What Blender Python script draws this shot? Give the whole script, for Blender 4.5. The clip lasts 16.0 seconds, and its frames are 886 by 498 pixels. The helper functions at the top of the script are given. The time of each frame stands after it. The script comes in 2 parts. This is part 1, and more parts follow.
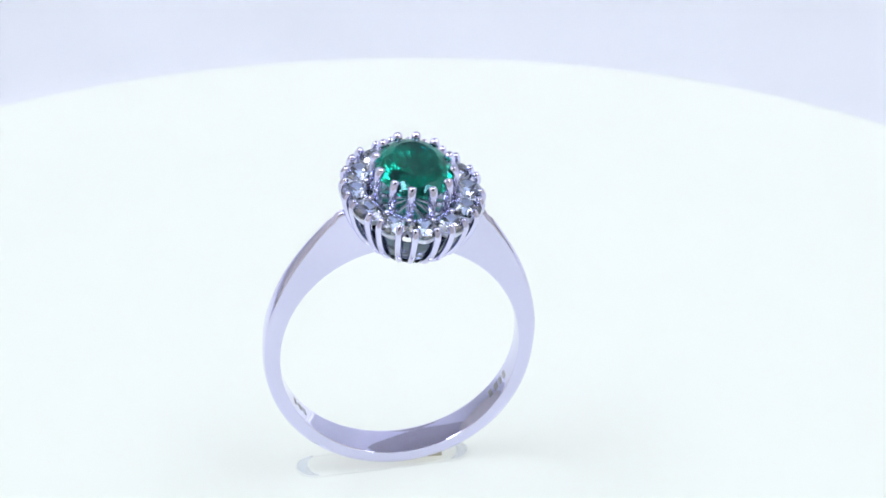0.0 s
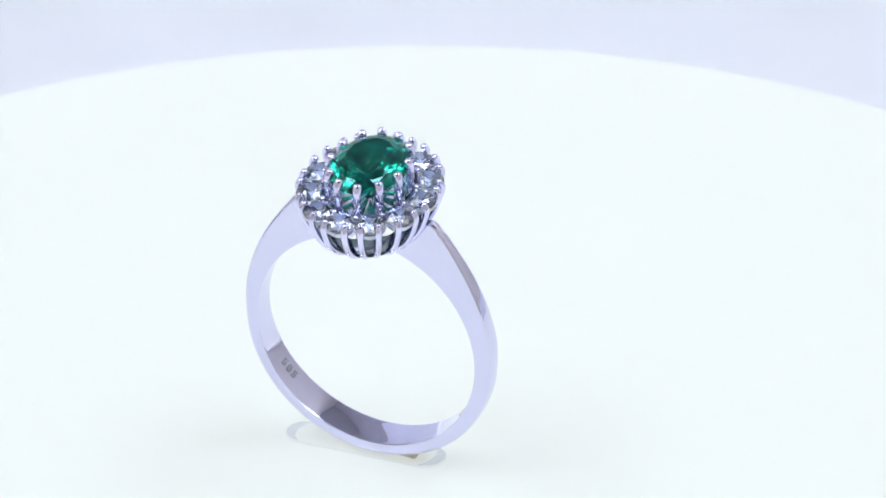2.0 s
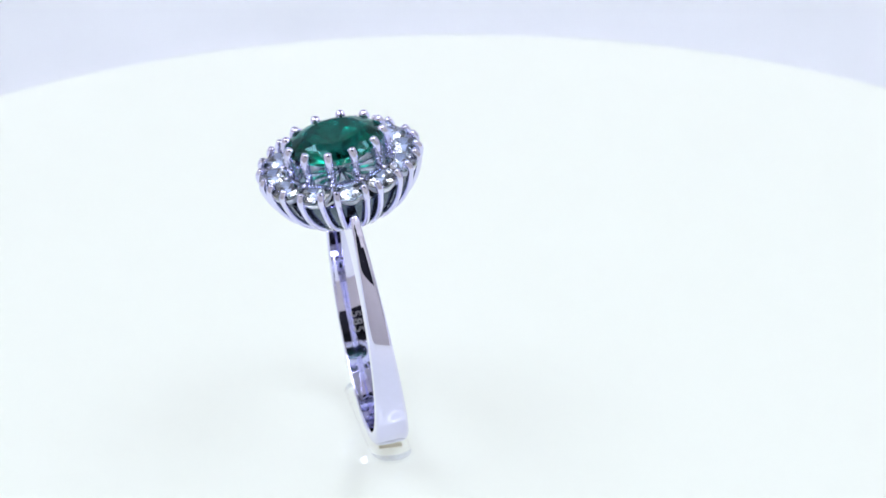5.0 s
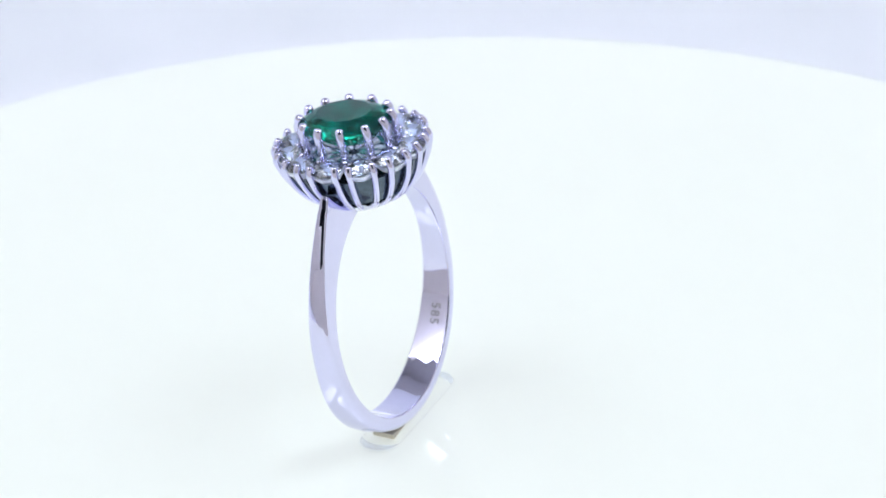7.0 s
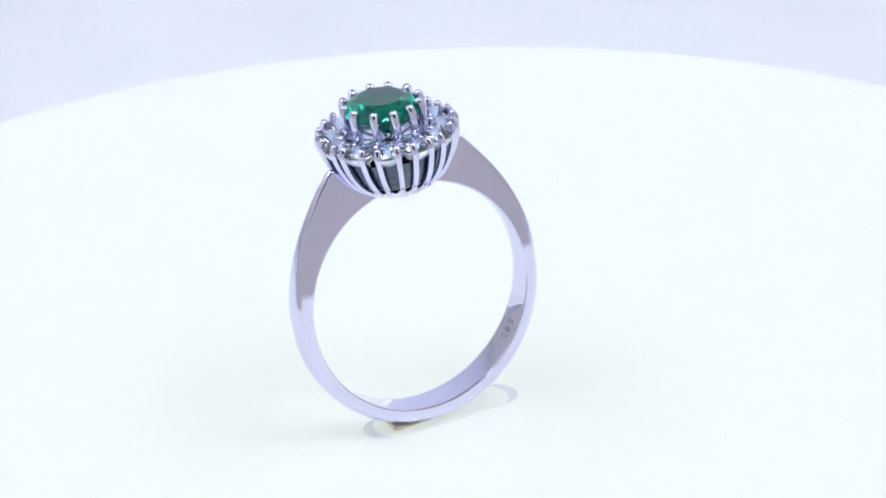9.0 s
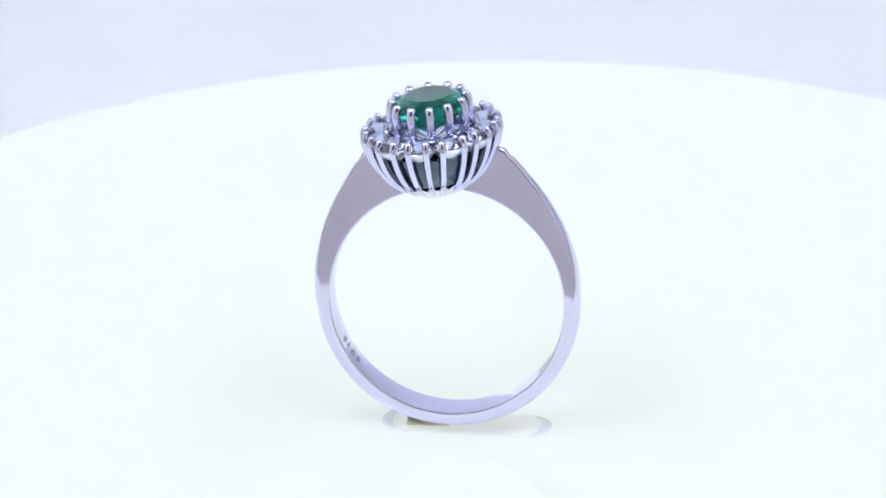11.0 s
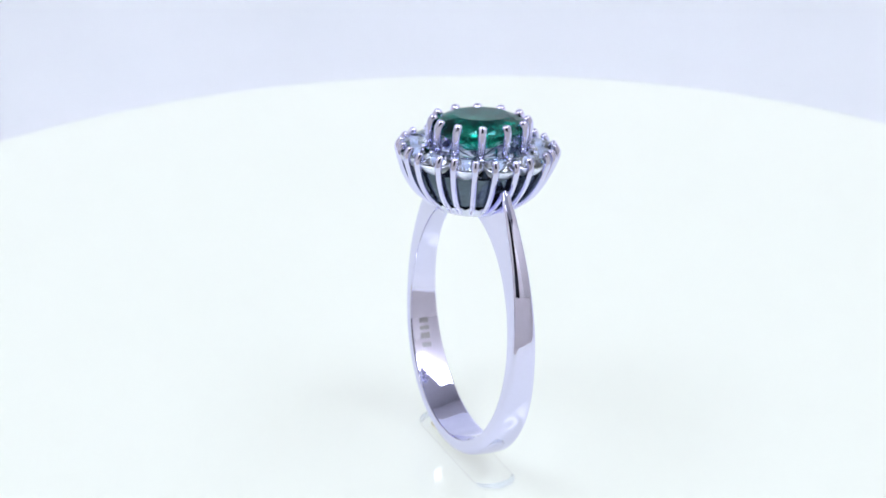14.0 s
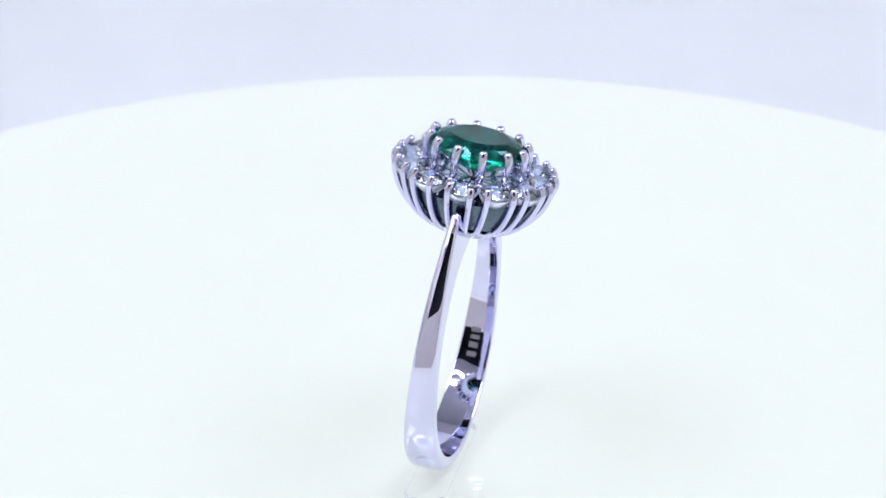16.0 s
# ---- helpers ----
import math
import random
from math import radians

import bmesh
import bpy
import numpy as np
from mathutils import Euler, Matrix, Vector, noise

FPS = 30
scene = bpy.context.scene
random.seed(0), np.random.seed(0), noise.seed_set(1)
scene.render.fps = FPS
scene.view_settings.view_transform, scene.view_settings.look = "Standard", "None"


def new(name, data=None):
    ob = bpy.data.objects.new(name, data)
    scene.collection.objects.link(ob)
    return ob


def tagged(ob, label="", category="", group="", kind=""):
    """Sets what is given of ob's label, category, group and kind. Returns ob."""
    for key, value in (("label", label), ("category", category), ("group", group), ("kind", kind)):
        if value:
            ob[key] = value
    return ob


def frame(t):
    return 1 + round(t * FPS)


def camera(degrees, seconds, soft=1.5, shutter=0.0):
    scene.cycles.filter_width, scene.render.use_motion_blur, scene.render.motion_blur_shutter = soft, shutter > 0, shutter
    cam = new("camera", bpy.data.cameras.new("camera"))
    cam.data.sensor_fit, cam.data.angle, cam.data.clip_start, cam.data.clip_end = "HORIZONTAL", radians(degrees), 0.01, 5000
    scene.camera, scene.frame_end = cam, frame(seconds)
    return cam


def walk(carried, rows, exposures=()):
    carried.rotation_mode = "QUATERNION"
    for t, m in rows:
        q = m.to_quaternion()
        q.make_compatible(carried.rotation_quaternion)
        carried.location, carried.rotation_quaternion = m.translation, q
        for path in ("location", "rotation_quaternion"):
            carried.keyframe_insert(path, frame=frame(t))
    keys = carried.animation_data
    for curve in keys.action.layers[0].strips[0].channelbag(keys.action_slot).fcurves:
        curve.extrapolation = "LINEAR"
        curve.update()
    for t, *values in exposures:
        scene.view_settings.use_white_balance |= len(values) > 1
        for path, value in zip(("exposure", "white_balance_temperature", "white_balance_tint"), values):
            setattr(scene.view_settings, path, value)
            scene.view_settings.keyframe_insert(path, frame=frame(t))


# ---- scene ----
MM = 0.001
INNER_R = 8.4        # inner radius of the band, mm
BAND_Z = 9.89        # height of the band's centre above its foot, mm

# ---- camera: fixed, looking down on a turntable ----
cam = camera(12.48, 16.0, soft=1.55)
CAM_POSE = (Matrix.Translation((0, -0.25125, 0.14534)) @ Matrix.Rotation(-0.00840, 4, "Z")
            @ Matrix.Rotation(math.pi / 2 - 0.47790, 4, "X") @ Matrix.Rotation(-0.02893, 4, "Z"))
cam.data.dof.use_dof, cam.data.dof.focus_distance, cam.data.dof.aperture_fstop = True, 0.276, 80.0
walk(cam, [(0.0, CAM_POSE), (16.0, CAM_POSE)],
     exposures=[(0.0, -0.02), (4.0, -0.02), (7.0, 0.0), (12.0, 0.0), (16.0, -0.03)])

# ---- world and exposure: even grey light added to show the tent's outside ----
world = bpy.data.worlds.new("world")
world.use_nodes = True
world.node_tree.nodes["Background"].inputs[0].default_value = (0.30, 0.31, 0.33, 1)
world.node_tree.nodes["Background"].inputs[1].default_value = 1.0
scene.world = world
LIGHT = (0.84, 0.875, 1.0)
STRIP_STRENGTH = 9.5
PLATE_GLOW = 0.50    # emission added to the plate to lift its shadows
RING_LAMP_STRENGTH = 18.0


# ---- materials ----
def material(name):
    m = bpy.data.materials.new(name)
    m.use_nodes = True
    return m, m.node_tree.nodes, m.node_tree.links, m.node_tree.nodes["Principled BSDF"]


def surface(name, color, rough=0.5, metal=0.0, vary=0.06, scale=400.0, bump=0.0, specular=0.5):
    """Painted or moulded surface with two scales of variation in tone and gloss."""
    m, nodes, links, bsdf = material(name)
    co = nodes.new("ShaderNodeTexCoord")
    big, fine = nodes.new("ShaderNodeTexNoise"), nodes.new("ShaderNodeTexNoise")
    big.inputs["Scale"].default_value, fine.inputs["Scale"].default_value = scale * 0.12, scale
    big.inputs["Detail"].default_value, fine.inputs["Detail"].default_value = 3, 5
    links.new(co.outputs["Object"], big.inputs["Vector"])
    links.new(co.outputs["Object"], fine.inputs["Vector"])
    add = nodes.new("ShaderNodeMath")
    add.operation = "ADD"
    links.new(big.outputs["Fac"], add.inputs[0])
    links.new(fine.outputs["Fac"], add.inputs[1])
    ramp = nodes.new("ShaderNodeMapRange")
    ramp.inputs["From Min"].default_value, ramp.inputs["From Max"].default_value = 0.6, 1.4
    ramp.inputs["To Min"].default_value, ramp.inputs["To Max"].default_value = 1 - vary, 1.0
    links.new(add.outputs[0], ramp.inputs["Value"])
    mix = nodes.new("ShaderNodeVectorMath")
    mix.operation = "SCALE"
    mix.inputs[0].default_value = color
    links.new(ramp.outputs[0], mix.inputs["Scale"])
    links.new(mix.outputs[0], bsdf.inputs["Base Color"])
    gloss = nodes.new("ShaderNodeMapRange")
    gloss.inputs["To Min"].default_value, gloss.inputs["To Max"].default_value = rough * 0.8, rough * 1.2
    links.new(fine.outputs["Fac"], gloss.inputs["Value"])
    links.new(gloss.outputs[0], bsdf.inputs["Roughness"])
    bsdf.inputs["Metallic"].default_value = metal
    bsdf.inputs["Specular IOR Level"].default_value = specular
    if bump:
        b = nodes.new("ShaderNodeBump")
        b.inputs["Strength"].default_value, b.inputs["Distance"].default_value = bump, 0.00002
        links.new(fine.outputs["Fac"], b.inputs["Height"])
        links.new(b.outputs[0], bsdf.inputs["Normal"])
    return m


def tinted_glass(name, color, ior, gloss=(1, 1, 1)):
    """Clear tinted stone; gloss is the tint of its surface shine."""
    m, nodes, links, bsdf = material(name)
    bsdf.inputs["Base Color"].default_value = (*color, 1)
    bsdf.inputs["Roughness"].default_value, bsdf.inputs["IOR"].default_value = 0.0, ior
    bsdf.inputs["Transmission Weight"].default_value = 1.0
    bsdf.inputs["Specular Tint"].default_value = (*gloss, 1)
    return m


def glow(name, color, strength):
    m, nodes, links, bsdf = material(name)
    nodes.remove(bsdf)
    e = nodes.new("ShaderNodeEmission")
    e.inputs[0].default_value, e.inputs[1].default_value = (*color, 1), strength
    links.new(e.outputs[0], nodes["Material Output"].inputs["Surface"])
    return m


WHITE_GOLD = surface("polished white gold", (0.72, 0.715, 0.95), 0.035, 1.0, 0.03, 3000, 0.05)
STAMP = surface("stamped mark", (0.45, 0.45, 0.50), 0.35, 1.0, 0.2, 6000, 0.1)
EMERALD = tinted_glass("green stone", (0.003, 0.28, 0.18), 1.62, (0.38, 0.85, 0.92))
# shade inside the basket is put into the cup's dark colour
CUP_SHADE = surface("gold darkened as cup shade", (0.15, 0.195, 0.25), 0.16, 1.0, 0.5, 2500, 0.6)
DIAMOND = tinted_glass("clear stone", (0.75, 0.835, 1.0), 2.2)
# lighter copy of the gold, added to throw light into the green stone
LEAF = surface("lightened gold reflector", (0.80, 0.85, 1.0), 0.2, 1.0, 0.05, 4000, 0.15)
# lighter copy of the gold, brightens halo stones and the foot
SEAT = surface("lightened white gold", (0.84, 0.88, 1.0), 0.30, 1.0, 0.05, 4000, 0.2)
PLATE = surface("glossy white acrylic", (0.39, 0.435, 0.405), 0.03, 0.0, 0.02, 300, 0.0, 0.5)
# added glow keeps the plate evenly bright; no lamp sits beneath
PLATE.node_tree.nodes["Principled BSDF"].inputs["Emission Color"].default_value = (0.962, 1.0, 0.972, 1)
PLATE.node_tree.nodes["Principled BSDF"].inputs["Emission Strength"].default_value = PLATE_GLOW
TENT = surface("warm white tent cloth", (0.79, 0.76, 0.69), 0.8, 0.0, 0.05, 900, 0.2, 0.2)
BACKDROP = surface("white backdrop sheet", (0.865, 0.90, 0.955), 0.7, 0.0, 0.05, 60, 0.0, 0.2)
DESK = surface("grey desk top", (0.62, 0.60, 0.62), 0.5, 0.0, 0.12, 200, 0.1)
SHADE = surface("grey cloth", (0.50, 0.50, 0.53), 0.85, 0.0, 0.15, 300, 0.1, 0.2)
DARK = surface("black cloth", (0.03, 0.03, 0.034), 0.9, 0.0, 0.2, 60, 0.2, 0.1)
HOUSING = surface("white lamp housing", (0.75, 0.76, 0.78), 0.4, 0.0, 0.04, 300)
DIFFUSER = glow("lit diffuser", LIGHT, STRIP_STRENGTH)
LED = glow("lit led ring", LIGHT, RING_LAMP_STRENGTH)


def film(name, color, cover):
    """Thin clear plastic: mostly see-through, with a faint sheen."""
    m, nodes, links, bsdf = material(name)
    bsdf.inputs["Base Color"].default_value = (*color, 1)
    bsdf.inputs["Roughness"].default_value = 0.4
    clear, mix = nodes.new("ShaderNodeBsdfTransparent"), nodes.new("ShaderNodeMixShader")
    mix.inputs[0].default_value = cover
    links.new(clear.outputs[0], mix.inputs[1])
    links.new(bsdf.outputs[0], mix.inputs[2])
    links.new(mix.outputs[0], nodes["Material Output"].inputs["Surface"])
    return m


FILM = film("clear film", (0.80, 0.84, 0.95), 0.008)
FILM_EDGE = film("edge of clear film", (0.62, 0.72, 0.98), 0.022)
FILM_END = film("bluish end of clear film", (0.45, 0.66, 0.98), 0.13)
FRONT = surface("warm grey front card", (0.60, 0.565, 0.50), 0.8, 0.0, 0.08, 300, 0.1)
ADHESIVE = surface("yellowed adhesive", (0.74, 0.70, 0.56), 0.45, 0.0, 0.2, 2500, 0.2)


# ---- mesh helpers ----
def part(name, bm, mat, parent, label="", smooth=None, kind=""):
    me = bpy.data.meshes.new(name)
    bmesh.ops.recalc_face_normals(bm, faces=bm.faces)
    if smooth is not None:
        for f in bm.faces:
            f.smooth = True
        for e in bm.edges:
            if len(e.link_faces) == 2 and e.calc_face_angle(0) > radians(smooth):
                e.smooth = False
    bm.to_mesh(me)
    bm.free()
    me.materials.append(mat)
    ob = new(name, me)
    ob.parent = parent
    return tagged(ob, label, kind=kind)


def box(bm, x0, x1, y0, y1, z0, z1):
    v = [bm.verts.new(c) for c in ((x0, y0, z0), (x1, y0, z0), (x1, y1, z0), (x0, y1, z0),
                                   (x0, y0, z1), (x1, y0, z1), (x1, y1, z1), (x0, y1, z1))]
    for f in ((0, 3, 2, 1), (4, 5, 6, 7), (0, 1, 5, 4), (1, 2, 6, 5), (2, 3, 7, 6), (3, 0, 4, 7)):
        bm.faces.new([v[i] for i in f])


def loft(bm, loops, closed=False, cap=True):
    """Joins loops of points into a skin; closed: the last loop joins the first."""
    rows = [[bm.verts.new(Vector(p)) for p in loop] for loop in loops]
    n = len(rows[0])
    for a, b in zip(rows, rows[1:] + rows[:1] if closed else rows[1:]):
        for i in range(n):
            bm.faces.new((a[i], a[(i + 1) % n], b[(i + 1) % n], b[i]))
    if cap and not closed:
        bm.faces.new(rows[0])
        bm.faces.new(rows[-1])


def smooth_path(points, steps):
    """Catmull-Rom through points."""
    p = [Vector(q) for q in points]
    p = [2 * p[0] - p[1]] + p + [2 * p[-1] - p[-2]]
    out = []
    for i in range(1, len(p) - 2):
        for s in range(steps):
            t = s / steps
            a, b, c, d = p[i - 1:i + 3]
            out.append(0.5 * ((2 * b) + (c - a) * t + (2 * a - 5 * b + 4 * c - d) * t * t + (3 * b - a - 3 * c + d) * t ** 3))
    return out + [p[-2]]


def tube(bm, path, radius, sides=10, round_ends=True, flat=1.0, closed=False, out=None):
    """A wire along path; radius may be a function of 0..1. Round ends are domed."""
    r = radius if callable(radius) else (lambda s: radius)
    n, loops = len(path), []
    for i, c in enumerate(path):
        a, b = (path[i - 1], path[(i + 1) % n]) if closed else (path[max(i - 1, 0)], path[min(i + 1, n - 1)])
        d = (b - a).normalized()
        ref = out if out is not None else Vector((0, 0, 1))
        u = (ref - d * ref.dot(d))
        u = u.normalized() if u.length > 1e-6 else d.orthogonal().normalized()
        w = d.cross(u)
        rad = r(i / max(n - 1, 1))
        ring = lambda k, sh: [c + d * sh + (u * math.cos(q) * flat + w * math.sin(q)) * rad * k
                              for q in (2 * math.pi * j / sides for j in range(sides))]
        if round_ends and not closed and i == 0:
            loops += [ring(0.25, -rad * 0.95), ring(0.7, -rad * 0.7)]
        loops.append(ring(1, 0))
        if round_ends and not closed and i == n - 1:
            loops += [ring(0.93, rad * 0.36), ring(0.72, rad * 0.62), ring(0.3, rad * 0.76)]
    loft(bm, loops, closed=closed)


def mm(x, y, z):
    return Vector((x, y, z)) * MM


# ---- the turntable ----
PLATE_R, PLATE_X, PLATE_Y = 66.65, -4.3, 0.47


def make_turntable():
    top = tagged(new("turntable"), "round glossy white turntable plate with added glow", "turntable")
    bm = bmesh.new()
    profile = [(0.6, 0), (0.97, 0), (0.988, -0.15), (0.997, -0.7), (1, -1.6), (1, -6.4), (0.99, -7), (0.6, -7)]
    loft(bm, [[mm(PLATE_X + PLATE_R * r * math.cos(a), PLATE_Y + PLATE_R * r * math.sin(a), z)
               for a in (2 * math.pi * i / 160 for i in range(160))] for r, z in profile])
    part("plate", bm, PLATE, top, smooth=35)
    bm = bmesh.new()
    loft(bm, [[mm(45 * r * math.cos(a), 45 * r * math.sin(a), z) for a in (2 * math.pi * i / 64 for i in range(64))]
              for r, z in ((0.98, -7.2), (1, -8), (1, -21), (0.98, -22))])
    part("base", bm, HOUSING, top, smooth=35)
    return top


# ---- the tent, its unseen walls and lamps, and the desk ----
def setting():
    bm = bmesh.new()
    box(bm, -0.45, 0.45, -0.50, 0.42, -0.062, -0.022)
    tagged(part("desk", bm, DESK, None), "plain grey desk top under the photo tent", "desk", kind="structure")
    bm = bmesh.new()
    # backdrop sheet: floor that sweeps up behind the turntable
    prof = [(-0.10, -0.0215), (0.10, -0.0215)] + [(0.16 + 0.14 * math.sin(a), 0.1185 - 0.14 * math.cos(a))
            for a in (radians(q) for q in range(0, 91, 6))] + [(0.30, 0.245)]
    for (y0, z0), (y1, z1) in zip(prof, prof[1:]):
        a, b = Vector((0, y0, z0)), Vector((0, y1, z1))
        q = [Vector((x, p.y, p.z)) for p in (a, b) for x in (-0.30, 0.30)]
        v = [bm.verts.new(p) for p in (q[0], q[1], q[3], q[2])]
        bm.faces.new(v)
    bmesh.ops.remove_doubles(bm, verts=bm.verts, dist=1e-5)
    ob = part("backdrop", bm, BACKDROP, None, smooth=60)
    m = ob.modifiers.new("thickness", "SOLIDIFY")
    m.thickness = 0.001
    tagged(ob, "white backdrop sheet sweeping up behind the turntable", "backdrop", kind="structure")
    # unseen tent cloth, placed and toned to match the ring's reflections; grey darkens them
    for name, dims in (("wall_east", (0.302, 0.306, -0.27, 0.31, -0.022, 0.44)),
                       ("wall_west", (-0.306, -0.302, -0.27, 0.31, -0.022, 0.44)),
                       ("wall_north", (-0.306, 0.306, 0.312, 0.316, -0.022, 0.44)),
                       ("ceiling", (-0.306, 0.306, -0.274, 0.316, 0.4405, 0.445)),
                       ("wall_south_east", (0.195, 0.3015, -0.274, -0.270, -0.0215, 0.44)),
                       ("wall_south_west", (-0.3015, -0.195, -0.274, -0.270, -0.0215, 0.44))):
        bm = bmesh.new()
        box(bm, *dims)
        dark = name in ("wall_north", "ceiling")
        tagged(part(name, bm, SHADE if dark else TENT, None), "unseen tent cloth toned grey to darken reflections" if dark else "warm white cloth of the photo tent",
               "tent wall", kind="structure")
    # unseen card, sloped to catch light and show grey in the band
    bm = bmesh.new()
    loft(bm, [[Vector((x, y, z)) for y, z in ((-0.092, -0.0212), (-0.154, 0.078), (-0.158, 0.078), (-0.096, -0.0212))] for x in (-0.3015, 0.3015)])
    tagged(part("wall_front", bm, FRONT, None), "unseen low sloping card added to brighten reflections in the band", "tent flap", kind="structure")
    # unseen black cloth added behind the camera, gives the ring its dark reflections
    for name, dims in (("wall_south", (-0.306, 0.306, -0.424, -0.420, -0.0215, 0.44)),
                       ("wall_dark_east", (0.302, 0.306, -0.4195, -0.2745, -0.0215, 0.44)),
                       ("wall_dark_west", (-0.306, -0.302, -0.4195, -0.2745, -0.0215, 0.44)),
                       ("ceiling_dark", (-0.306, 0.306, -0.424, -0.2745, 0.4405, 0.445))):
        bm = bmesh.new()
        box(bm, *dims)
        tagged(part(name, bm, DARK, None), "unseen black cloth standing in for the dark room behind the camera", "tent wall", kind="structure")
    # two light strips along the sides of the tent's ceiling
    for x in (-0.262, 0.262):
        top = tagged(new("light_strip"), "white framed led strip lit under the tent ceiling", "lamp", group="led light strips")
        top.location = (x, -0.04, 0.43)
        bm = bmesh.new()
        box(bm, -0.0385, 0.0385, -0.165, 0.165, 0.002, 0.010)
        part("housing", bm, HOUSING, top)
        bm = bmesh.new()
        box(bm, -0.035, 0.035, -0.16, 0.16, -0.002, 0.0015)
        part("diffuser", bm, DIFFUSER, top, "cool white lit diffuser")
    # two led rings hung from the front edge of the ceiling
    for x in (-0.11, 0.11):
        top = tagged(new("ring_lamp"), "small lit led ring lamp hung from the tent ceiling", "lamp", group="led ring lamps")
        top.location = (x, -0.075, 0.36)
        circle = [Vector((0.050 * math.cos(q), 0.050 * math.sin(q), 0)) for q in (2 * math.pi * i / 48 for i in range(48))]
        bm = bmesh.new()
        tube(bm, [c + Vector((0, 0, 0.0115)) for c in circle], 0.0075, 10, closed=True)
        part("housing", bm, HOUSING, top, smooth=50)
        bm = bmesh.new()
        tube(bm, circle, 0.007, 10, closed=True)
        part("tube", bm, LED, top, "cool white lit tube", smooth=50)
        bm = bmesh.new()
        box(bm, -0.052, 0.052, -0.005, 0.005, 0.012, 0.0182)
        box(bm, -0.005, 0.005, -0.0045, 0.0045, 0.0185, 0.0805)
        part("bracket", bm, HOUSING, top)


# ---- the ring ----
HEAD_X, HEAD_Y, HEAD_LIFT = -0.04, 0.10, 0.34   # mm
HALO_A, HALO_B = 4.86, 5.76


def band_outer(alpha):
    """Outer radius of the band (mm) at alpha degrees from its top: a plain circle below, rising shoulders above."""
    a = [8, 14, 19, 22, 24, 34, 44, 55, 66, 90, 180]
    r = [8.9, 9.7, 11.4, 12.15, 12.25, 11.34, 10.75, 10.28, 9.93, 9.50, 9.56]
    if alpha < 26:
        return float(np.interp(alpha, a, r))
    return float(np.mean([np.interp(alpha + d, a, r) for d in np.linspace(-5, 5, 11) if alpha + d > 24]))


def make_band(parent):
    """The flanks are two flat planes that close towards the head; the outer corners are rounder low down."""
    bm = bmesh.new()
    loops = []
    flank = lambda r, c: 0.95 - 0.0467 * r * c - 0.035 * (r - INNER_R)
    for i in range(181):
        ang = 8 + 344 * i / 180
        al = ang if ang <= 180 else 360 - ang
        ro = band_outer(al)
        s, c = math.sin(radians(ang)), math.cos(radians(ang))
        cr = float(np.interp(al, [24, 60, 100, 180], [0.27, 0.30, 0.50, 0.62]))
        cy = float(np.interp(al, [24, 60, 100, 180], [0.24, 0.27, 0.42, 0.62]))
        lip = flank(INNER_R + 0.10, c)
        half = [(INNER_R, lip - 0.14), (INNER_R, lip - 0.10), (INNER_R + 0.03, lip - 0.03), (INNER_R + 0.10, lip), (INNER_R + 0.13, flank(INNER_R + 0.13, c))]
        top = ro - 0.05
        w = flank(top - cr, c)
        half.append((top - cr - 0.03, flank(top - cr - 0.03, c)))
        for k in range(6):
            q = math.pi / 2 * k / 5
            half.append((top - cr + cr * math.sin(q), w - cy + cy * math.cos(q)))
        swell = [(INNER_R - 0.04 * math.cos(math.pi / 2 * f), f * (lip - 0.14)) for f in (0.8, 0.6, 0.4, 0.2, 0, -0.2, -0.4, -0.6, -0.8)]
        prof = half + [(ro, 0)] + [(r, -y) for r, y in reversed(half)] + swell[::-1]
        loops.append([mm(r * s, y, BAND_Z + r * c) for r, y in prof])
    loft(bm, loops)
    return part("band", bm, WHITE_GOLD, parent, "polished white gold band with tapered shoulders", smooth=28)


def oval(a, b, z, n=72):
    return [mm(HEAD_X + a * math.cos(q), HEAD_Y + b * math.sin(q), z + HEAD_LIFT) for q in (2 * math.pi * i / n for i in range(n))]


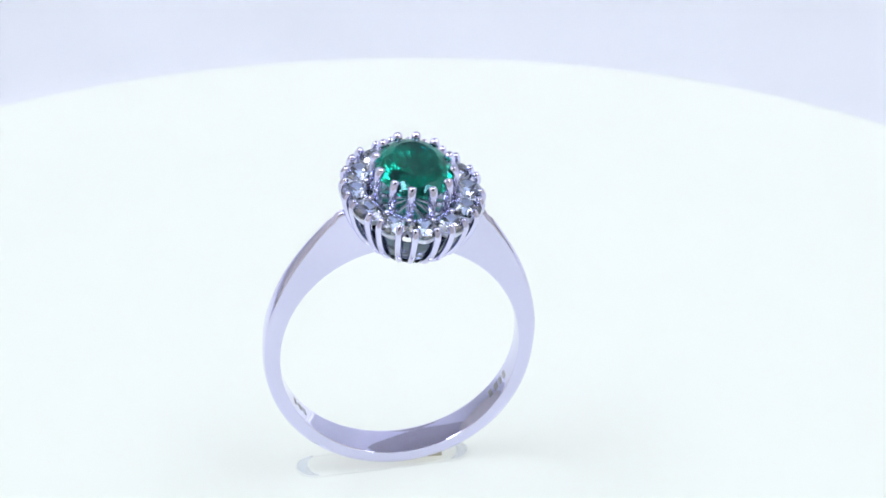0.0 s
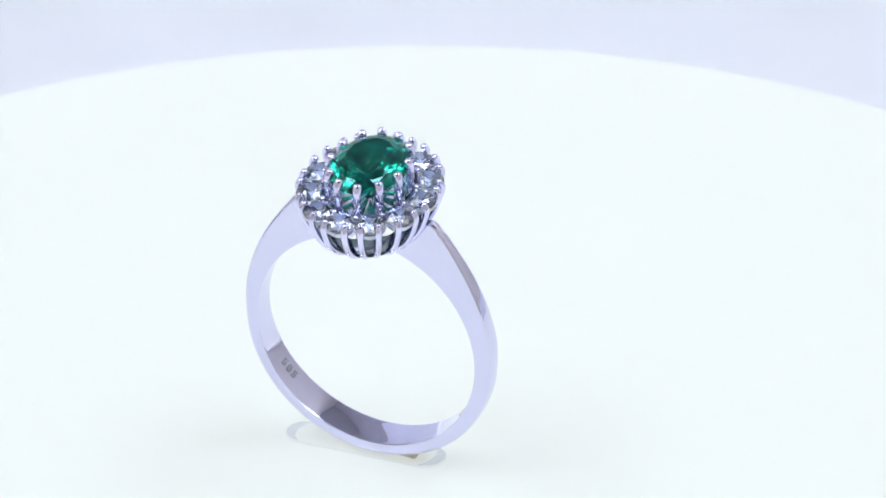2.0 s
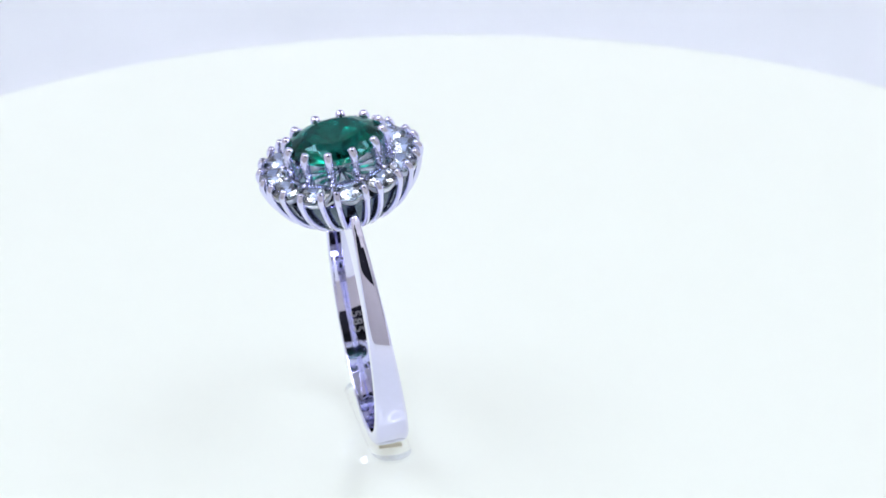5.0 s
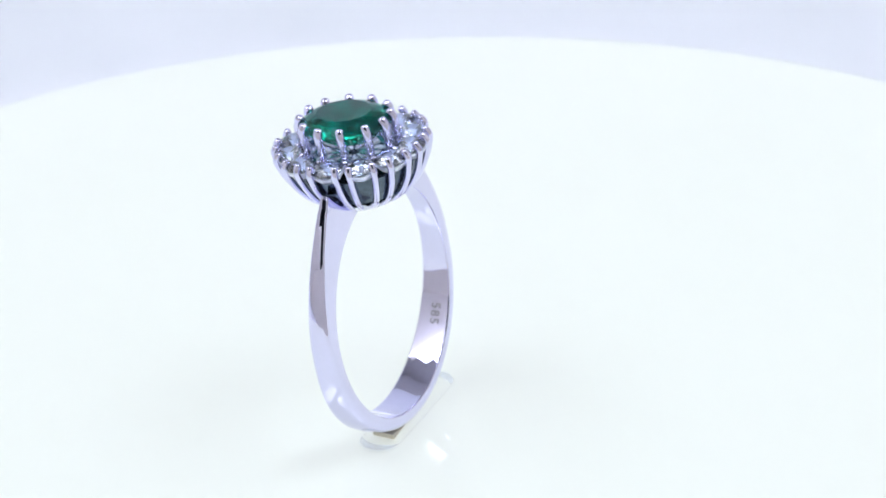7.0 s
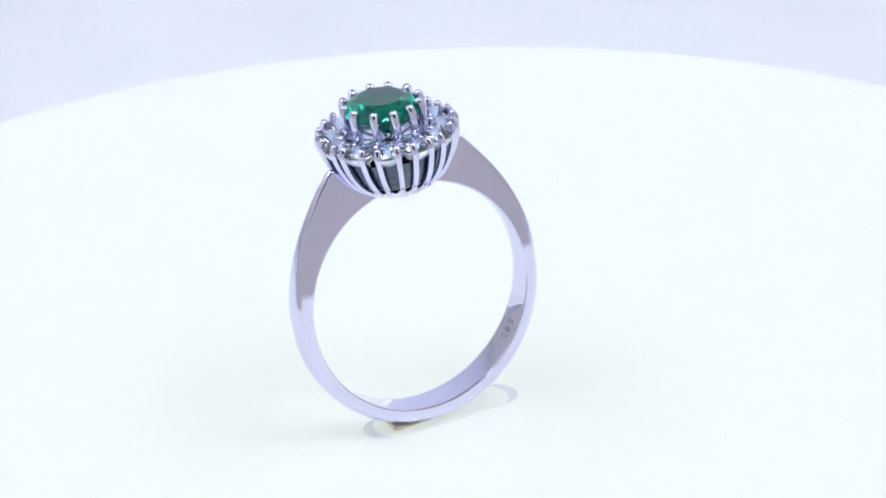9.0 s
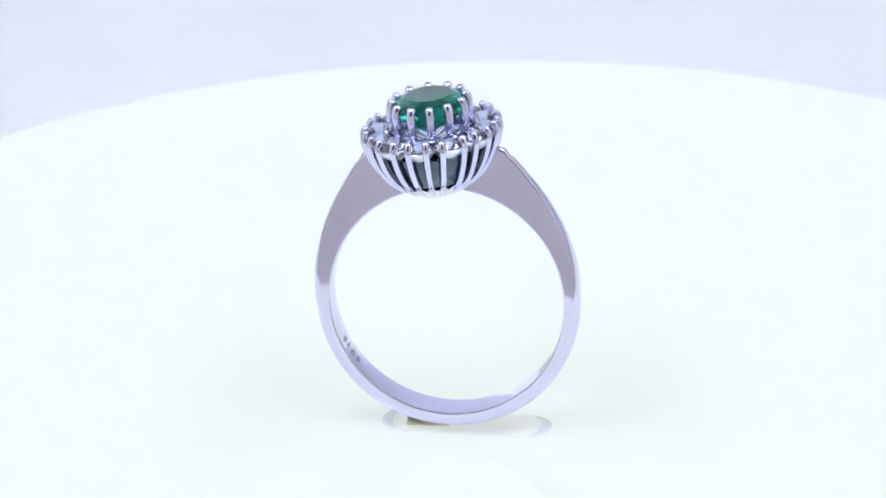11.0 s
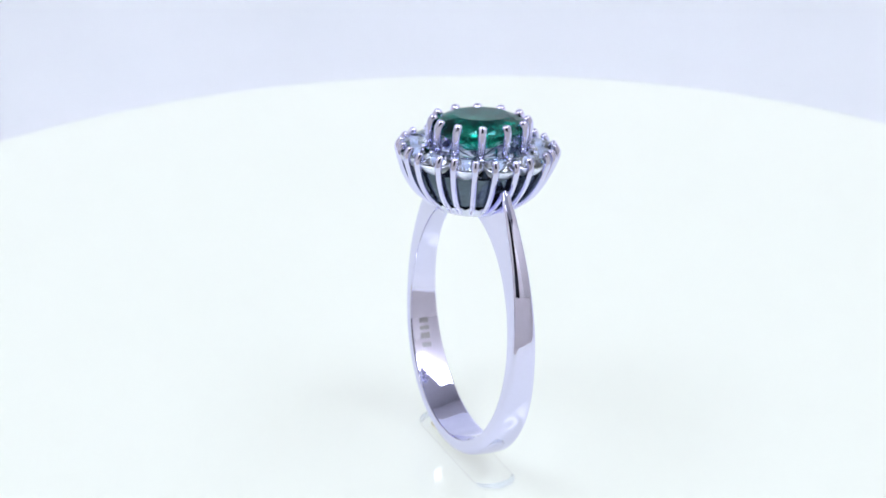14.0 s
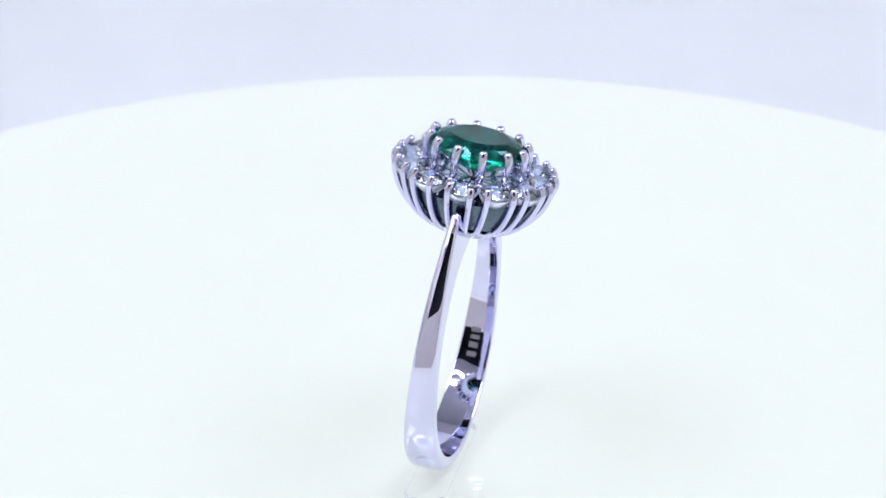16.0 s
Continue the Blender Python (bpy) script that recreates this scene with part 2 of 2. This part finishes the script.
def make_basket(parent):
    # solid dark cup stands in for the shaded hollow behind the claws
    bm = bmesh.new()
    outer = [(0.36, 18.2), (0.40, 18.0), (0.50, 18.35), (0.525, 18.6), (0.60, 18.8), (0.655, 19.15), (0.665, 19.35), (0.73, 19.65), (0.755, 19.95),
             (0.785, 20.15), (0.815, 20.5), (0.85, 20.9), (0.87, 21.2), (0.885, 21.5)]
    inner = [(0.865, 21.52), (0.845, 21.2), (0.82, 20.85), (0.745, 20.05), (0.65, 19.35), (0.54, 18.82), (0.42, 18.38)]
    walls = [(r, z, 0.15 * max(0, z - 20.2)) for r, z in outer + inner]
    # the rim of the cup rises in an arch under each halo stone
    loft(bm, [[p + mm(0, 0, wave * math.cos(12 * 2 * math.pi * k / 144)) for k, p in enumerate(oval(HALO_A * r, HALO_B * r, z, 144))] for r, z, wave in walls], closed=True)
    basket = part("basket", bm, CUP_SHADE, parent, "white gold basket under the halo, dark cup for shade inside", smooth=40)
    # added reflectors under the stone: one bright leaf per prong gap, over dark cup
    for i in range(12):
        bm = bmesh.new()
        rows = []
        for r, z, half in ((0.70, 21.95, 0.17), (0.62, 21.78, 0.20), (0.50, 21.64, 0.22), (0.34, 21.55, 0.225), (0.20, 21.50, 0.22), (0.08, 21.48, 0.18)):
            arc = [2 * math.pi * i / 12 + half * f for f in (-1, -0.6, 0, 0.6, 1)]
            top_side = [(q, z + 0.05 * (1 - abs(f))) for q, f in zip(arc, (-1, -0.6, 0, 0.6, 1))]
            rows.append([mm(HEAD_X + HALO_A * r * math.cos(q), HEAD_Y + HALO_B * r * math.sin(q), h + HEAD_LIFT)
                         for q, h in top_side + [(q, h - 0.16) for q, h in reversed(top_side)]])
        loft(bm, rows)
        part("leaf_reflector", bm, LEAF, basket, smooth=40)
    for r, z, w in ((0.63, 21.95, 0.27),):
        bm = bmesh.new()
        tube(bm, oval(HALO_A * r, HALO_B * r, z), w * MM, 8, closed=True)
        part("rail", bm, WHITE_GOLD, basket, smooth=50)
    # foot of the basket in lightened gold, its upper edge scalloped between the claws
    bm = bmesh.new()
    foot = ((0.36, 18.12, 0), (0.38, 17.93, 0), (0.43, 17.95, 0), (0.53, 18.28, 0), (0.605, 18.66, 0.07), (0.635, 18.84, 0.1),
            (0.61, 18.86, 0.1), (0.58, 18.66, 0.07), (0.50, 18.34, 0), (0.40, 18.1, 0))
    loft(bm, [[p - mm(0, 0, wave * math.cos(24 * 2 * math.pi * k / 192)) for k, p in enumerate(oval(HALO_A * r, HALO_B * r, z, 192))] for r, z, wave in foot], closed=True)
    part("foot", bm, SEAT, basket, smooth=50)
    for i in range(24):
        q = 2 * math.pi * (i + 0.5 + 0.09 * (-1) ** i) / 24
        q += random.uniform(-0.035, 0.035)
        ca, sa, dz = HALO_A * math.cos(q), HALO_B * math.sin(q), random.uniform(-0.08, 0.08)
        pts = [mm(HEAD_X + ca * r, HEAD_Y + sa * r, z + HEAD_LIFT + dz * (z > 20)) for r, z in ((0.42, 18.15), (0.60, 18.7), (0.76, 19.5), (0.89, 20.6), (0.965, 21.7), (0.98, 22.25), (0.945, 22.62))]
        bm = bmesh.new()
        tube(bm, smooth_path(pts, 4), lambda s: (0.195 + 0.08 * s) * MM, 8, out=Vector((math.cos(q), math.sin(q), 0.2)))
        part("claw", bm, WHITE_GOLD, basket, smooth=50)
    return basket


def cut(a, b, tiers, tail):
    """Faceted stone of half axes a, b (mm) from tiers of (scale, height, count, offset) and the points of its keel."""
    bm = bmesh.new()
    for k, z, n, off in tiers:
        for i in range(n):
            q = 2 * math.pi * (i + off) / n
            bm.verts.new(mm(a * k * math.cos(q), b * k * math.sin(q), z))
    for p in tail:
        bm.verts.new(mm(*p))
    bmesh.ops.convex_hull(bm, input=bm.verts)
    bmesh.ops.dissolve_limit(bm, angle_limit=radians(0.5), verts=bm.verts, edges=bm.edges)
    return bm


def make_ring():
    top = tagged(new("ring"), "white gold ring with oval green stone in a clear stone halo", "ring")
    band = make_band(top)
    make_stamps(band)
    make_basket(top)
    # tall prongs round the green stone
    for i in range(12):
        q = 2 * math.pi * (i + 0.5) / 12
        q += random.uniform(-0.03, 0.03)
        ca, sa = 2.62 * math.cos(q), 3.42 * math.sin(q)
        pts = [mm(HEAD_X + ca * r, HEAD_Y + sa * r, z + HEAD_LIFT) for r, z in ((0.88, 20.6), (0.945, 21.6), (1.02, 22.9), (1.035, 23.75), (1.02, 24.2), (0.98, 24.43))]
        bm = bmesh.new()
        tube(bm, smooth_path(pts, 4), lambda s: (0.27 + 0.065 * s) * MM, 10, out=Vector((math.cos(q), math.sin(q), 0.2)))
        part("prong", bm, WHITE_GOLD, top, smooth=50)
    bm = cut(2.64, 3.46, [(0.60, 0.80, 16, 0), (0.79, 0.58, 16, 0.5), (0.92, 0.31, 16, 0), (1.0, 0.08, 32, 0), (1.0, -0.08, 32, 0),
                          (0.84, -0.56, 16, 0.5), (0.64, -1.02, 16, 0), (0.42, -1.42, 12, 0.5)], [(0, 0.8, -1.85), (0, -0.8, -1.85)])
    em = part("emerald", bm, EMERALD, top, "oval faceted deep green stone")
    em.visible_shadow = False
    em.location = mm(HEAD_X, HEAD_Y, 24.0 + HEAD_LIFT)
    # small beads that hold the halo stones on their inner side
    for i in range(12):
        q = 2 * math.pi * (i + 0.5) / 12
        bm = bmesh.new()
        pts = [mm(HEAD_X + 3.10 * math.cos(q), HEAD_Y + 3.95 * math.sin(q), z + HEAD_LIFT) for z in (21.4, 21.9, 22.35)]
        tube(bm, pts, 0.24 * MM, 8)
        part("bead", bm, WHITE_GOLD, top, smooth=50)
    stone = seat = None
    for i in range(12):
        q = 2 * math.pi * i / 12
        if stone is None:
            bm = cut(1.10, 1.10, [(0.48, 0.36, 8, 0), (0.76, 0.25, 8, 0.5), (1.0, 0.03, 16, 0), (1.0, -0.03, 16, 0),
                                  (0.62, -0.40, 16, 0.5), (0.30, -0.68, 8, 0)], [(0, 0, -0.93)])
            stone = part("diamond", bm, DIAMOND, top, "round clear faceted stone")
            ob = stone
        else:
            ob = new("diamond", stone.data)
            ob.parent = top
            tagged(ob, "round clear faceted stone")
        ob.visible_shadow = False
        # closed seat added as a reflector under each clear stone
        if seat is None:
            bm = bmesh.new()
            loft(bm, [[mm(r * math.cos(u), r * math.sin(u), z) for u in (2 * math.pi * k / 20 for k in range(20))]
                      for r, z in ((1.12, -0.10), (1.16, -0.15), (1.08, -0.36), (0.80, -0.72), (0.30, -1.04), (0.04, -1.06), (0.04, -0.98), (0.30, -0.94), (0.74, -0.62), (1.06, -0.12))], closed=True)
            seat = part("seat", bm, SEAT, top, smooth=40)
            collar = seat
        else:
            collar = new("seat", seat.data)
            collar.parent = top
        lean = Vector((math.cos(q) / HALO_A, math.sin(q) / HALO_B, 0)).normalized()
        axis = Vector((0, 0, 1)).cross(lean)
        ob.matrix_basis = Matrix.Translation(mm(HEAD_X + 3.80 * math.cos(q), HEAD_Y + 4.60 * math.sin(q), 22.25 + HEAD_LIFT)) @ Matrix.Rotation(radians(random.uniform(1, 8)), 4, axis) @ Matrix.Rotation(q + i, 4, "Z")
        collar.matrix_basis = ob.matrix_basis.copy()
    # the head sits slightly askew on the band
    pivot = mm(HEAD_X, HEAD_Y, 21.5)
    askew = Matrix.Translation(pivot) @ Matrix.Rotation(0.035, 4, "X") @ Matrix.Translation(-pivot)
    for ob in top.children:
        if ob != band:
            ob.matrix_basis = askew @ ob.matrix_basis
    return top


def make_pad():
    """Clear pad with rounded ends, flat on the plate under the ring."""
    top = tagged(new("clear_pad"), "clear plastic pad with rounded ends under the ring", "clear pad")
    bm = bmesh.new()
    def outline(grow, z):
        pts = []
        for i in range(64):
            q = 2 * math.pi * i / 64
            c = 1 if math.cos(q) >= 0 else -1
            w = 1.45 + grow
            pts.append(mm(-3.05 + c * 4.7 + w * math.cos(q), -2.42 + 0.12 * c + w * math.sin(q), z))
        return pts
    loft(bm, [outline(-0.06, 0.004), outline(0, 0.05), outline(0, 0.16), outline(-0.05, 0.21)])
    part("pad", bm, FILM, top, smooth=40).visible_shadow = False
    bm = bmesh.new()
    tube(bm, outline(0.0, 0.11), 0.075 * MM, 8, closed=True)
    part("rim", bm, FILM_EDGE, top, "faintly blue rounded edge", smooth=50).visible_shadow = False
    for c in (-1, 1):
        bm = bmesh.new()
        arc = [math.pi * (k / 16 - 0.5) for k in range(17)]
        crescent = [(1.42 * math.cos(q), 1.42 * math.sin(q)) for q in arc] + [(0.75 * math.cos(q) - 0.1, 1.3 * math.sin(q)) for q in reversed(arc[2:-2])]
        loft(bm, [[mm(-3.05 + c * (4.7 + x), -2.42 + 0.12 * c + y, z) for x, y in crescent] for z in (0.214, 0.235)])
        part("end", bm, FILM_END, top, "bluish thickened rounded end").visible_shadow = False
    return top


def make_adhesive():
    top = tagged(new("adhesive_block"), "small yellowed adhesive block under the band", "adhesive")
    bm = bmesh.new()
    x0, x1 = -1.9, 1.15
    rows = []
    for i in range(13):
        f = i / 12
        x = x0 + (x1 - x0) * f
        h = 0.10 + 0.55 * abs(f - 0.42) ** 1.5
        w = 0.55 + 0.28 * f
        rows.append([mm(x, -2.25 + y * w, 0.212 + z * h) for y, z in ((-1, 0), (1, 0), (1.02, 0.5), (0.9, 1), (-0.9, 1), (-1.02, 0.5))])
    loft(bm, rows)
    part("block", bm, ADHESIVE, top, smooth=40)
    return top


def bend(bm, alpha, axial, sign):
    """Lays flat lettering (mm, x along the band, y across it) on the inside of the band."""
    for v in bm.verts:
        a = radians(alpha) + sign * v.co.x / INNER_R
        r = INNER_R - 0.025 - v.co.z
        v.co = mm(r * math.sin(a), axial + v.co.y, BAND_Z + r * math.cos(a))


def make_stamps(band):
    cu = bpy.data.curves.new("stamp", "FONT")
    cu.body, cu.size, cu.extrude, cu.align_x, cu.align_y, cu.resolution_u = "585", 1.0, 0.03, "CENTER", "CENTER", 3
    cu.space_character, cu.offset = 1.15, 0.015
    ob = bpy.data.objects.new("stamp", cu)
    me = bpy.data.meshes.new_from_object(ob)
    bm = bmesh.new()
    bm.from_mesh(me)
    bend(bm, -128.5, 0.1, -1)
    part("stamp", bm, STAMP, band, "stamped number 585")
    bpy.data.objects.remove(ob)
    bm = bmesh.new()
    for x, w in ((-0.95, 0.36), (-0.40, 0.30), (0.18, 0.42), (0.85, 0.36)):
        box(bm, x - w / 2, x + w / 2, -0.34, 0.34, -0.03, 0.03)
    bend(bm, 117, 0.1, 1)
    part("stamp", bm, STAMP, band, "worn stamped mark")


def spin(t):
    """Turn of the plate, radians."""
    w = -0.32125 * t
    return 0.17668 + w - 0.02522 * math.cos(w) - 0.02573 * math.sin(w)


setting()
turntable = make_turntable()
ring = make_ring()
pad = make_pad()
adhesive = make_adhesive()
FOOT = Matrix.Translation(mm(-2.70, -2.27, 0.0)) @ Matrix.Rotation(0.11706, 4, "X") @ Matrix.Rotation(0.09308, 4, "Y")


def motions():
    times = [0.5 * i for i in range(33)]
    turn = [(t, Matrix.Rotation(spin(t), 4, "Z")) for t in times]
    for thing in (turntable, pad, adhesive):
        walk(thing, turn)
    walk(ring, [(t, m @ FOOT) for t, m in turn])


motions()
